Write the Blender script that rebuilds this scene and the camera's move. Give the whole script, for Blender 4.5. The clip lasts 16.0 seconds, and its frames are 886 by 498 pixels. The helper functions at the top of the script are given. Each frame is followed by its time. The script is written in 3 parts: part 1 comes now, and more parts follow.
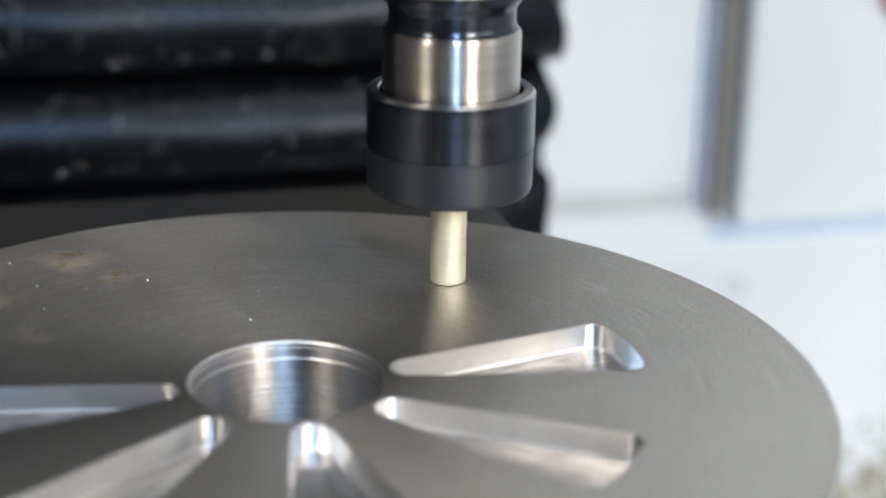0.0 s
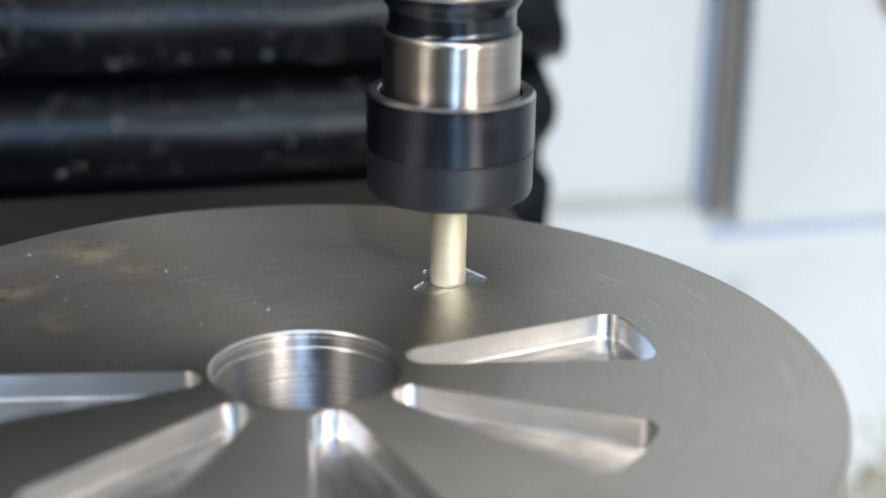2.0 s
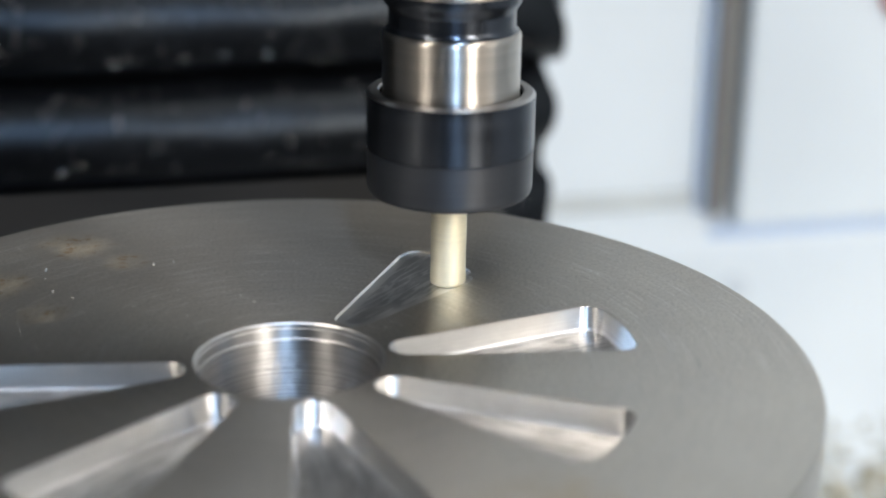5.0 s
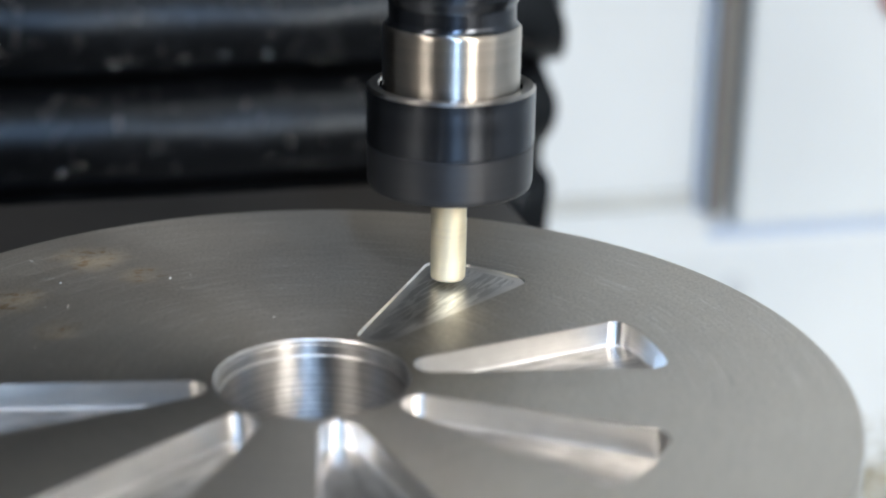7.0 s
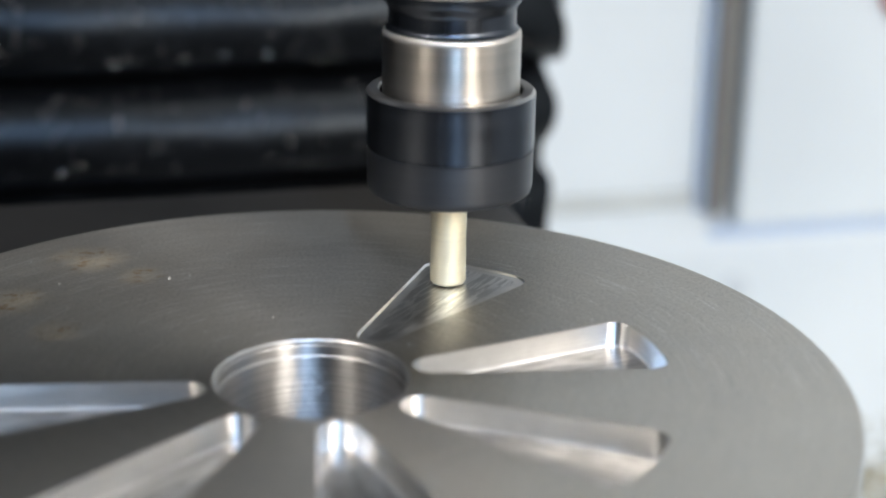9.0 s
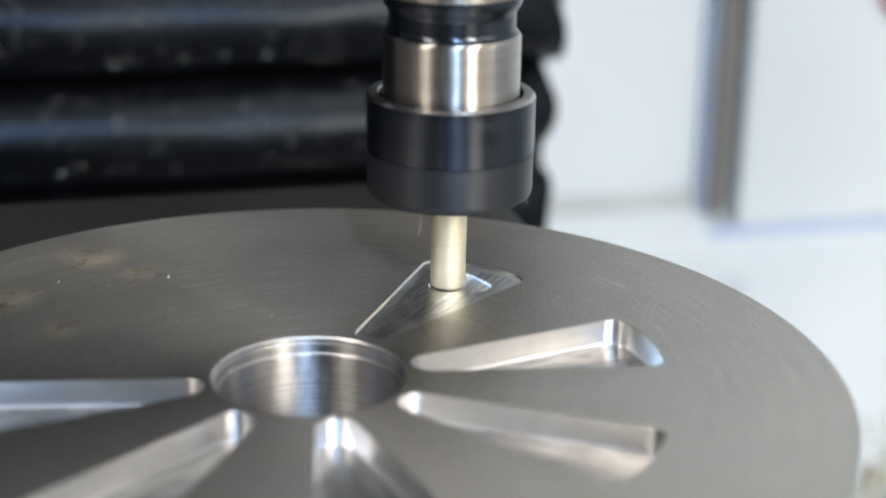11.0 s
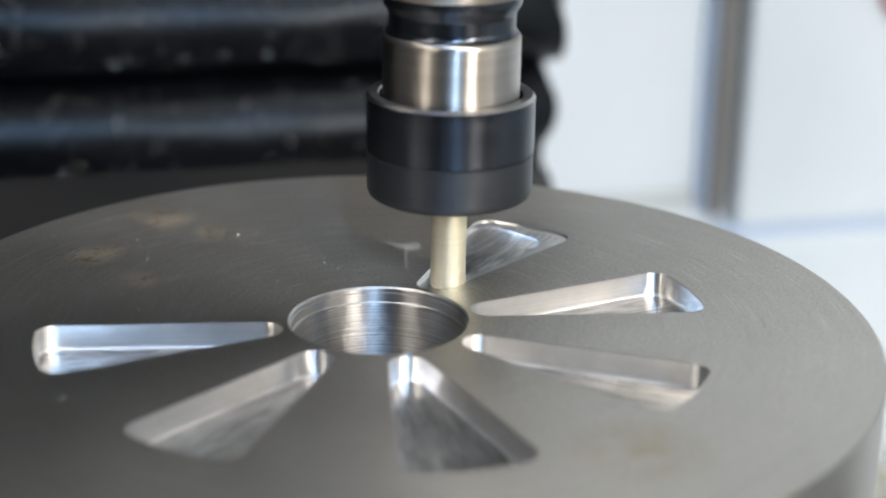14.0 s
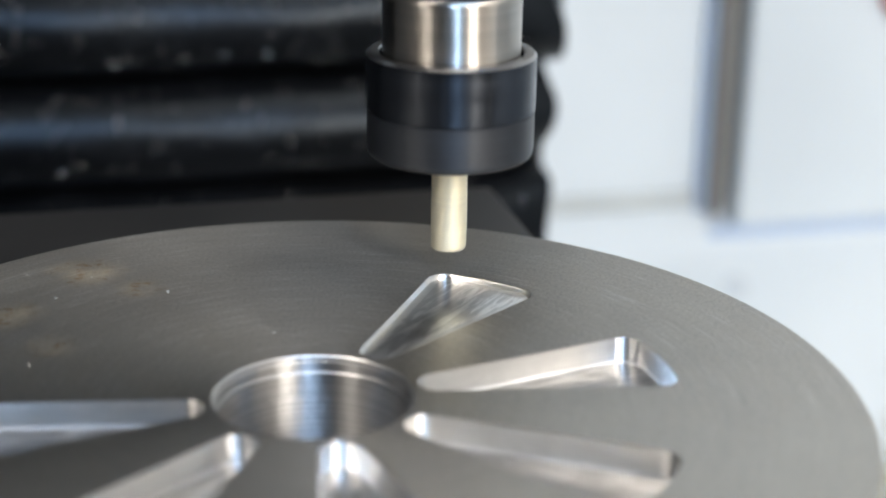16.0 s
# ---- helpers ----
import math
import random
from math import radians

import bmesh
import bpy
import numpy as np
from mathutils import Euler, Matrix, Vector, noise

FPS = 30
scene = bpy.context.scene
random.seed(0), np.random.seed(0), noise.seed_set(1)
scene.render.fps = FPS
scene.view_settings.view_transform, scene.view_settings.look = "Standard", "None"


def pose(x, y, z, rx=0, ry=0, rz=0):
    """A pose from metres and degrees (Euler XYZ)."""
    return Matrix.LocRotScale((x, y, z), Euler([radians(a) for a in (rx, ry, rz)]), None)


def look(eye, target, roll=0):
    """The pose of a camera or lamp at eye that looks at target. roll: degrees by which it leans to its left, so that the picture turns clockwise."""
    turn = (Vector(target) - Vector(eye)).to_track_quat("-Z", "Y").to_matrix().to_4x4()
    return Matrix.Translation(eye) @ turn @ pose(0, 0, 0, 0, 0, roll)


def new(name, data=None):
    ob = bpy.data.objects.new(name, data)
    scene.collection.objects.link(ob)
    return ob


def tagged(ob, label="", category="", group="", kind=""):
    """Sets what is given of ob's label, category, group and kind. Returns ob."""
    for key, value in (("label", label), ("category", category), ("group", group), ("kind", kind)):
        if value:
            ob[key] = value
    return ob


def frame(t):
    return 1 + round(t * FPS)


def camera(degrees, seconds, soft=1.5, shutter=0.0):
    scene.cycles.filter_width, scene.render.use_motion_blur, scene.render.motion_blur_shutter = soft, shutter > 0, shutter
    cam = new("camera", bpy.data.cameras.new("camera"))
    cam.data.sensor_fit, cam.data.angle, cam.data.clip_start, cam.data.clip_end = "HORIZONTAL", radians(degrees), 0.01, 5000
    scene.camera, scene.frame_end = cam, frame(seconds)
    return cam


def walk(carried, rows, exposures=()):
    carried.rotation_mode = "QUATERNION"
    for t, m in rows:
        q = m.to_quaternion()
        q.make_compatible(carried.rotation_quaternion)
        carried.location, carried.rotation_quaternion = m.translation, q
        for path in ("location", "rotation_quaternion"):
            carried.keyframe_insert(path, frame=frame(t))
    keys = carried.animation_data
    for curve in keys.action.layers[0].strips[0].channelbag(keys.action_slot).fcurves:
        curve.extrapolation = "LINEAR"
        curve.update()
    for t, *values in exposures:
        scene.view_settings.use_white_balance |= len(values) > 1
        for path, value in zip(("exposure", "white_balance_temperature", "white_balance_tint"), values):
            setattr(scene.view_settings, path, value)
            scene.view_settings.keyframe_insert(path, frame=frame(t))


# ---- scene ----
# ---- camera: on a tripod before the open machine, still through the whole clip ----
MM = 0.001
cam = camera(30.28, 16.0, soft=1.9, shutter=0.25)
EYE = (-0.00162, -0.46938, 0.17739)
cam_pose = pose(*EYE, 90 - 19.598, 0, 0) @ pose(0, 0, 0, 0, 0, 0.897)
walk(cam, [(0.0, cam_pose), (16.0, cam_pose)])
cam.data.dof.use_dof = True
cam.data.dof.focus_distance = 0.506
cam.data.dof.aperture_fstop = 6.0

# the table's travel: seconds, and the disc's centre from the tool's axis in mm
TABLE = [
    (0.00, -42.1, -75.1), (0.20, -41.5, -67.3), (0.40, -35.7, -68.4), (0.50, -35.7, -74.5), (0.60, -38.9, -75.9), (0.80, -44.2, -69.4),
    (1.00, -36.1, -68.3), (1.20, -36.9, -75.2), (1.40, -37.8, -69.2), (1.50, -35.5, -64.8), (1.60, -34.6, -62.1), (1.80, -33.2, -60.7),
    (2.00, -37.8, -67.3), (2.20, -40.6, -72.0), (2.40, -37.3, -77.1), (2.50, -34.6, -81.4), (2.60, -33.4, -82.8), (2.80, -31.2, -76.2),
    (3.00, -28.2, -67.7), (3.20, -25.8, -59.0), (3.40, -24.5, -52.5), (3.50, -22.3, -48.6), (3.60, -21.3, -45.0), (3.80, -18.7, -36.6),
    (4.00, -16.3, -29.7), (4.20, -22.1, -36.3), (4.40, -27.6, -43.5), (4.60, -33.1, -48.1), (4.80, -38.2, -55.3), (5.00, -42.7, -61.3),
    (5.20, -49.8, -68.2), (5.40, -52.9, -73.9), (5.60, -48.0, -78.0), (5.70, -41.8, -80.5), (5.80, -38.3, -81.1), (5.90, -34.7, -83.3),
    (6.00, -33.0, -83.2), (6.15, -36.2, -79.5), (6.30, -40.0, -73.5), (6.50, -43.4, -68.2), (6.70, -42.8, -68.0), (6.90, -36.4, -67.7),
    (7.00, -35.6, -73.0), (7.10, -36.9, -75.2), (7.30, -44.1, -71.4), (7.50, -38.4, -67.4), (7.70, -35.4, -73.1), (7.90, -42.3, -74.7),
    (8.00, -44.1, -69.6), (8.10, -41.2, -66.6), (8.30, -34.5, -71.0), (8.50, -41.6, -75.3), (8.70, -43.7, -69.4), (8.90, -35.5, -68.4),
    (9.00, -35.8, -73.4), (9.10, -38.1, -75.2), (9.20, -42.1, -76.6), (9.30, -44.1, -70.4), (9.40, -41.4, -67.3), (9.50, -37.3, -67.7),
    (9.60, -35.2, -71.2), (9.70, -36.9, -74.9), (9.80, -41.0, -75.6), (9.90, -44.0, -72.8), (10.00, -43.4, -68.8), (10.10, -39.7, -67.0),
    (10.20, -36.0, -68.8), (10.30, -35.4, -72.8), (10.40, -35.7, -74.5), (10.50, -38.9, -75.9), (10.70, -44.2, -69.4), (10.90, -36.1, -68.3),
    (11.10, -36.9, -75.2), (11.30, -37.5, -66.9), (11.50, -33.4, -58.3), (11.70, -33.5, -61.4), (11.90, -38.9, -67.2), (12.00, -43.7, -71.4),
    (12.10, -40.9, -72.0), (12.30, -35.7, -78.4), (12.50, -33.2, -80.8), (12.70, -31.0, -74.2), (12.90, -27.8, -65.3), (13.00, -27.4, -63.0),
    (13.10, -25.1, -57.5), (13.30, -22.7, -50.3), (13.50, -21.4, -43.2), (13.70, -18.2, -35.9), (13.90, -16.5, -30.3), (14.00, -19.8, -31.9),
    (14.10, -21.9, -37.9), (14.30, -27.6, -43.5), (14.50, -33.1, -48.1), (14.70, -38.2, -55.3), (14.90, -42.7, -61.3), (15.00, -45.8, -64.4),
    (15.10, -49.8, -68.2), (15.30, -52.9, -73.9), (15.50, -47.0, -78.0), (15.60, -41.8, -80.5), (15.70, -38.3, -81.1), (15.80, -34.7, -83.3),
    (15.90, -33.0, -83.2), (16.00, -34.4, -84.7),
]
# the tool's height over the disc's face in mm
DOWN = [(0.0, -0.3), (0.2, -0.5), (0.6, -0.7), (1.2, -0.95), (5.9, -0.95), (6.0, 3.0), (6.1, 9.0), (6.2, 12.0), (6.3, 10.6),
        (6.4, 7.0), (6.5, 4.4), (6.6, 2.8), (6.7, 1.7), (7.0, 0.8), (9.0, -0.5), (10.4, -1.0), (11.2, -1.75), (15.75, -1.75),
        (15.82, -1.4), (15.9, 3.6), (16.0, 10.6)]
FIRST, SECOND = 0.6, 1.45      # depth of the two passes

# ---- light ----
world = bpy.data.worlds.new("workshop_daylight")
scene.world = world
world.use_nodes = True
wn = world.node_tree.nodes
sky = wn.new("ShaderNodeTexSky")
sky.sky_type, sky.sun_disc = "NISHITA", False
sky.sun_elevation, sky.sun_rotation = radians(40), radians(200)
wn["Background"].inputs["Strength"].default_value = 0.04
world.node_tree.links.new(sky.outputs[0], wn["Background"].inputs["Color"])


def area(name, eye, target, sx, sy, watts, color):
    data = bpy.data.lights.new(name, "AREA")
    data.shape, data.size, data.size_y, data.energy, data.color = "RECTANGLE", sx, sy, watts, color
    ob = new(name, data)
    ob.matrix_world = look(eye, target)
    return ob


# unseen bluish light in front, placed for the streaks on collar and bore
area("unseen_lamp", (0.23, -1.5, 1.0), (0.0, 0.1, 0.0), 0.10, 0.8, 13.5, (0.45, 0.67, 1.0))
# unseen warm light at front right, placed for the patch on the bellows
area("unseen_area_light", (1.22, -1.72, 0.90), (0.0, 0.2, 0.0), 0.50, 0.50, 27, (1.0, 0.93, 0.84))
# unseen light added at left for the radial streak on the disc
area("unseen_area_light", (-0.85, -0.80, 0.95), (0.0, 0.0, 0.0), 0.25, 0.35, 5, (1.0, 0.93, 0.84))
# unseen fill added before the right wall, which has no opening
area("unseen_area_light", (1.44, -0.75, 0.50), (0.0, 0.1, 0.0), 0.9, 0.8, 3.5, (1.0, 0.92, 0.82))
# unseen lamp added overhead to brighten disc and bellows
area("unseen_lamp", (0.30, -0.1, 1.3), (0.15, 0.1, 0.0), 0.5, 0.3, 3.0, (1.0, 0.95, 0.88))
scene.view_settings.exposure = 0.68


# ---- materials ----
def material(name, rough=0.5, metal=0.0, color=(0.5, 0.5, 0.5), spec=0.5):
    m = bpy.data.materials.new(name)
    m.use_nodes = True
    b = m.node_tree.nodes["Principled BSDF"]
    b.inputs["Base Color"].default_value = (*color, 1)
    b.inputs["Roughness"].default_value, b.inputs["Metallic"].default_value = rough, metal
    b.inputs["Specular IOR Level"].default_value = spec
    return m, m.node_tree.nodes, m.node_tree.links, b


def math_node(n, l, op, a, b=None, c=None):
    k = n.new("ShaderNodeMath")
    k.operation = op
    for i, v in enumerate((a, b, c)):
        if v is None:
            continue
        if isinstance(v, (int, float)):
            k.inputs[i].default_value = v
        else:
            l.new(v, k.inputs[i])
    return k.outputs[0]


def noise_node(n, l, vector, scale, detail=4, rough=0.55, dims="3D"):
    k = n.new("ShaderNodeTexNoise")
    k.noise_dimensions = dims
    k.inputs["Scale"].default_value, k.inputs["Detail"].default_value = scale, detail
    k.inputs["Roughness"].default_value = rough
    if dims == "1D":
        l.new(vector, k.inputs["W"])
    else:
        l.new(vector, k.inputs["Vector"])
    return k.outputs["Fac"]


def ramp(n, l, fac, *stops):
    k = n.new("ShaderNodeValToRGB")
    e = k.color_ramp.elements
    while len(e) < len(stops):
        e.new(0.5)
    for i, (p, col) in enumerate(stops):
        e[i].position = p
        e[i].color = (*col, 1) if isinstance(col, tuple) else (col, col, col, 1)
    l.new(fac, k.inputs[0])
    return k.outputs[0]


def mix(n, l, fac, a, b):
    k = n.new("ShaderNodeMix")
    k.data_type = "RGBA"
    for sock, v in ((0, fac), (6, a), (7, b)):
        if isinstance(v, tuple):
            k.inputs[sock].default_value = (*v, 1)
        elif isinstance(v, (int, float)):
            k.inputs[sock].default_value = v
        else:
            l.new(v, k.inputs[sock])
    return k.outputs[2]


def bump(n, l, height, strength, distance, bsdf):
    k = n.new("ShaderNodeBump")
    k.inputs["Strength"].default_value, k.inputs["Distance"].default_value = strength, distance
    l.new(height, k.inputs["Height"])
    l.new(k.outputs[0], bsdf.inputs["Normal"])
    return k


def coords(n, l):
    """Object space position, its parts, the distance from the z axis, and the tangent round that axis."""
    tc = n.new("ShaderNodeTexCoord").outputs["Object"]
    s = n.new("ShaderNodeSeparateXYZ")
    l.new(tc, s.inputs[0])
    x, y, z = s.outputs
    r = math_node(n, l, "SQRT", math_node(n, l, "ADD", math_node(n, l, "MULTIPLY", x, x), math_node(n, l, "MULTIPLY", y, y)))
    c = n.new("ShaderNodeCombineXYZ")
    l.new(math_node(n, l, "MULTIPLY", y, -1.0), c.inputs[0])
    l.new(x, c.inputs[1])
    return tc, x, y, z, r, c.outputs[0]


def turned_face():
    """Dull turned steel: fine concentric lay, blotches, a few rust stains."""
    m, n, l, b = material("turned_steel", 0.42, 1.0, (0.5, 0.485, 0.465))
    tc, x, y, z, r, tangent = coords(n, l)
    fine = noise_node(n, l, r, 2600, 3, 0.6, "1D")
    wide = noise_node(n, l, r, 260, 3, 0.6, "1D")
    cloud = noise_node(n, l, tc, 22, 5, 0.6)
    grain = noise_node(n, l, tc, 900, 3, 0.6)
    tone = mix(n, l, ramp(n, l, cloud, (0.3, 0.0), (0.72, 1.0)), (0.485, 0.46, 0.418), (0.565, 0.54, 0.488))
    tone = mix(n, l, math_node(n, l, "MULTIPLY", ramp(n, l, wide, (0.42, 0.0), (0.7, 1.0)), 0.12), tone, (0.36, 0.35, 0.335))
    rust = None
    for cx, cy, rad in ((-77, 87, 15), (-58, 74, 9), (-92, 50, 13), (-74, 29, 9), (67, -82, 20)):
        dx = math_node(n, l, "SUBTRACT", x, cx * MM)
        dy = math_node(n, l, "SUBTRACT", y, cy * MM)
        d = math_node(n, l, "SQRT", math_node(n, l, "ADD", math_node(n, l, "MULTIPLY", dx, dx), math_node(n, l, "MULTIPLY", dy, dy)))
        f = math_node(n, l, "SUBTRACT", 1.0, math_node(n, l, "DIVIDE", d, rad * MM))
        f = math_node(n, l, "MAXIMUM", f, 0.0)
        rust = f if rust is None else math_node(n, l, "MAXIMUM", rust, f)
    speck = noise_node(n, l, tc, 75, 5, 0.65)
    fleck = ramp(n, l, noise_node(n, l, tc, 210, 4, 0.7), (0.53, 0.0), (0.62, 1.0))
    fleck = math_node(n, l, "MULTIPLY", fleck, math_node(n, l, "GREATER_THAN", y, 0.0))
    fleck = math_node(n, l, "MULTIPLY", fleck, math_node(n, l, "MINIMUM", math_node(n, l, "MULTIPLY", rust, 1.6), 0.85))
    rust = math_node(n, l, "MULTIPLY", rust, ramp(n, l, speck, (0.36, 0.0), (0.7, 1.0)))
    tone = mix(n, l, math_node(n, l, "MINIMUM", math_node(n, l, "MULTIPLY", rust, 0.9), 0.35), tone, (0.42, 0.31, 0.14))
    tone = mix(n, l, fleck, tone, (0.30, 0.19, 0.08))
    # long arcs of scratches that follow the turning
    polar = n.new("ShaderNodeCombineXYZ")
    l.new(math_node(n, l, "MULTIPLY", r, 1300.0), polar.inputs[0])
    l.new(math_node(n, l, "MULTIPLY", math_node(n, l, "ARCTAN2", x, y), 3.0), polar.inputs[1])
    arcs = ramp(n, l, noise_node(n, l, polar.outputs[0], 1.0, 4, 0.7), (0.56, 0.0), (0.66, 1.0))
    worn = ramp(n, l, math_node(n, l, "MULTIPLY_ADD", y, 10.0, 0.4), (0.2, 0.25), (0.8, 1.0))
    arcs = math_node(n, l, "MULTIPLY", arcs, worn)
    dark = n.new("ShaderNodeCombineXYZ")
    l.new(math_node(n, l, "MULTIPLY", r, 420.0), dark.inputs[0])
    l.new(math_node(n, l, "MULTIPLY", math_node(n, l, "ARCTAN2", x, y), 4.0), dark.inputs[1])
    dark.inputs[2].default_value = 7.0
    marks = ramp(n, l, noise_node(n, l, dark.outputs[0], 1.0, 4, 0.6), (0.63, 0.0), (0.8, 1.0))
    tone = mix(n, l, math_node(n, l, "MULTIPLY", arcs, 0.75), tone, (0.76, 0.75, 0.73))
    tone = mix(n, l, math_node(n, l, "MULTIPLY", marks, 0.55), tone, (0.22, 0.21, 0.19))
    pepper = noise_node(n, l, tc, 1000, 3, 0.75)
    tone = mix(n, l, math_node(n, l, "MULTIPLY", ramp(n, l, pepper, (0.44, 0.0), (0.62, 1.0)), 0.45), tone, (0.25, 0.24, 0.22))
    l.new(tone, b.inputs["Base Color"])
    rough = math_node(n, l, "MULTIPLY_ADD", cloud, 0.08, 0.36)
    rough = math_node(n, l, "MULTIPLY_ADD", grain, 0.06, rough)
    l.new(math_node(n, l, "MULTIPLY_ADD", rust, 0.25, rough), b.inputs["Roughness"])
    b.inputs["Anisotropic"].default_value = 0.5
    b.inputs["Anisotropic Rotation"].default_value = 0.25
    l.new(tangent, b.inputs["Tangent"])
    h = math_node(n, l, "MULTIPLY_ADD", fine, 0.6, math_node(n, l, "MULTIPLY", wide, 0.8))
    h = math_node(n, l, "MULTIPLY_ADD", grain, 0.5, h)
    h = math_node(n, l, "MULTIPLY_ADD", arcs, 2.2, h)
    bump(n, l, h, 0.42, 0.00005, b)
    return m


def cut_steel(name, tone, rough, swirl, strength, dark_streaks=0.0):
    """Fresh milled steel with faint tool marks."""
    m, n, l, b = material(name, rough, 1.0, tone)
    tc, x, y, z, r, tangent = coords(n, l)
    w = n.new("ShaderNodeTexWave")
    w.wave_type, w.rings_direction = "RINGS", "Z"
    w.inputs["Scale"].default_value, w.inputs["Distortion"].default_value = swirl, 9.0
    w.inputs["Detail"].default_value, w.inputs["Detail Scale"].default_value = 3.0, 1.2
    l.new(tc, w.inputs["Vector"])
    grain = noise_node(n, l, tc, 500, 4, 0.65)
    cloud = noise_node(n, l, tc, 60, 4, 0.6)
    l.new(mix(n, l, ramp(n, l, cloud, (0.3, 0.0), (0.7, 1.0)), tuple(0.72 * v for v in tone), tone), b.inputs["Base Color"])
    # dark streaks: cutter marks, and the nut's streaky reflection painted into the colour
    if dark_streaks:
        k = n.new("ShaderNodeTexNoise")
        k.inputs["Scale"].default_value, k.inputs["Detail"].default_value = 110, 4
        k.inputs["Distortion"].default_value = 2.2
        polar = n.new("ShaderNodeCombineXYZ")
        l.new(math_node(n, l, "MULTIPLY", math_node(n, l, "ARCTAN2", x, y), 0.22), polar.inputs[0])
        l.new(math_node(n, l, "MULTIPLY", r, 0.35), polar.inputs[1])
        l.new(polar.outputs[0], k.inputs["Vector"])
        marks = ramp(n, l, k.outputs["Fac"], (0.44, 0.0), (0.60, 1.0))
        base_tone = b.inputs["Base Color"].links[0].from_socket
        l.new(mix(n, l, math_node(n, l, "MULTIPLY", marks, dark_streaks), base_tone, (0.2, 0.2, 0.2)), b.inputs["Base Color"])
    l.new(math_node(n, l, "MULTIPLY_ADD", cloud, 0.2, rough - 0.1), b.inputs["Roughness"])
    bump(n, l, math_node(n, l, "MULTIPLY_ADD", grain, 0.6, w.outputs["Fac"]), strength, 0.00004, b)
    return m


def milled_wall():
    """Side of a milled pocket: fine lay running level along the wall."""
    m, n, l, b = material("milled_wall_steel", 0.40, 1.0, (0.74, 0.73, 0.71))
    tc, x, y, z, r, tangent = coords(n, l)
    line = noise_node(n, l, z, 2600, 3, 0.65, "1D")
    cloud = noise_node(n, l, tc, 160, 4, 0.6)
    tone = mix(n, l, ramp(n, l, line, (0.35, 0.0), (0.65, 1.0)), (0.62, 0.61, 0.60), (0.80, 0.79, 0.77))
    l.new(mix(n, l, math_node(n, l, "MULTIPLY", ramp(n, l, cloud, (0.45, 0.0), (0.7, 1.0)), 0.4), tone, (0.56, 0.55, 0.54)), b.inputs["Base Color"])
    l.new(math_node(n, l, "MULTIPLY_ADD", cloud, 0.14, 0.27), b.inputs["Roughness"])
    b.inputs["Anisotropic"].default_value = 0.97
    upright = n.new("ShaderNodeCombineXYZ")
    upright.inputs[2].default_value = 1.0
    l.new(upright.outputs[0], b.inputs["Tangent"])
    return m


def swept_steel():
    """Floor of the fresh pocket: streaks left by the cutter along the pocket's length."""
    m, n, l, b = material("swept_floor_steel", 0.34, 1.0, (0.6, 0.595, 0.585))
    tc = n.new("ShaderNodeTexCoord").outputs["Object"]
    mp = n.new("ShaderNodeMapping")
    mp.vector_type = "TEXTURE"
    mp.inputs["Rotation"].default_value = (0, 0, radians(61.2))
    mp.inputs["Scale"].default_value = (9.0, 1.0, 1.0)
    l.new(tc, mp.inputs["Vector"])
    k = n.new("ShaderNodeTexNoise")
    k.inputs["Scale"].default_value, k.inputs["Detail"].default_value = 560, 5
    k.inputs["Roughness"].default_value, k.inputs["Distortion"].default_value = 0.6, 0.7
    l.new(mp.outputs[0], k.inputs["Vector"])
    cloud = noise_node(n, l, tc, 120, 4, 0.6)
    streak = ramp(n, l, k.outputs["Fac"], (0.50, 0.0), (0.60, 1.0))
    tone = mix(n, l, ramp(n, l, cloud, (0.35, 0.0), (0.65, 1.0)), (0.44, 0.44, 0.435), (0.58, 0.575, 0.565))
    l.new(mix(n, l, math_node(n, l, "MULTIPLY", streak, 0.8), tone, (0.86, 0.855, 0.84)), b.inputs["Base Color"])
    l.new(math_node(n, l, "MULTIPLY_ADD", cloud, 0.25, 0.24), b.inputs["Roughness"])
    bump(n, l, k.outputs["Fac"], 0.45, 0.00010, b)
    return m


def bored_steel():
    """The bore: bright steel with rough turning rings."""
    m, n, l, b = material("bored_steel", 0.25, 1.0, (0.72, 0.71, 0.70))
    tc, x, y, z, r, tangent = coords(n, l)
    grain = noise_node(n, l, tc, 420, 4, 0.6)
    rings = noise_node(n, l, z, 1500, 4, 0.75, "1D")
    l.new(mix(n, l, ramp(n, l, rings, (0.35, 0.0), (0.65, 1.0)), (0.34, 0.335, 0.33), (0.54, 0.53, 0.52)), b.inputs["Base Color"])
    l.new(math_node(n, l, "MULTIPLY_ADD", grain, 0.2, 0.34), b.inputs["Roughness"])
    b.inputs["Anisotropic"].default_value = 0.95
    polar = n.new("ShaderNodeCombineXYZ")
    l.new(math_node(n, l, "MULTIPLY", math_node(n, l, "ARCTAN2", x, y), 9.0), polar.inputs[0])
    l.new(math_node(n, l, "MULTIPLY", z, 1100.0), polar.inputs[1])
    chatter = noise_node(n, l, polar.outputs[0], 1.0, 3, 0.6)
    deeper = ramp(n, l, math_node(n, l, "MULTIPLY", z, -60.0), (0.30, 0.15), (0.75, 1.0))
    bump(n, l, math_node(n, l, "MULTIPLY", chatter, deeper), 0.8, 0.0004, b)
    b.inputs["Anisotropic Rotation"].default_value = 0.25
    l.new(tangent, b.inputs["Tangent"])
    return m


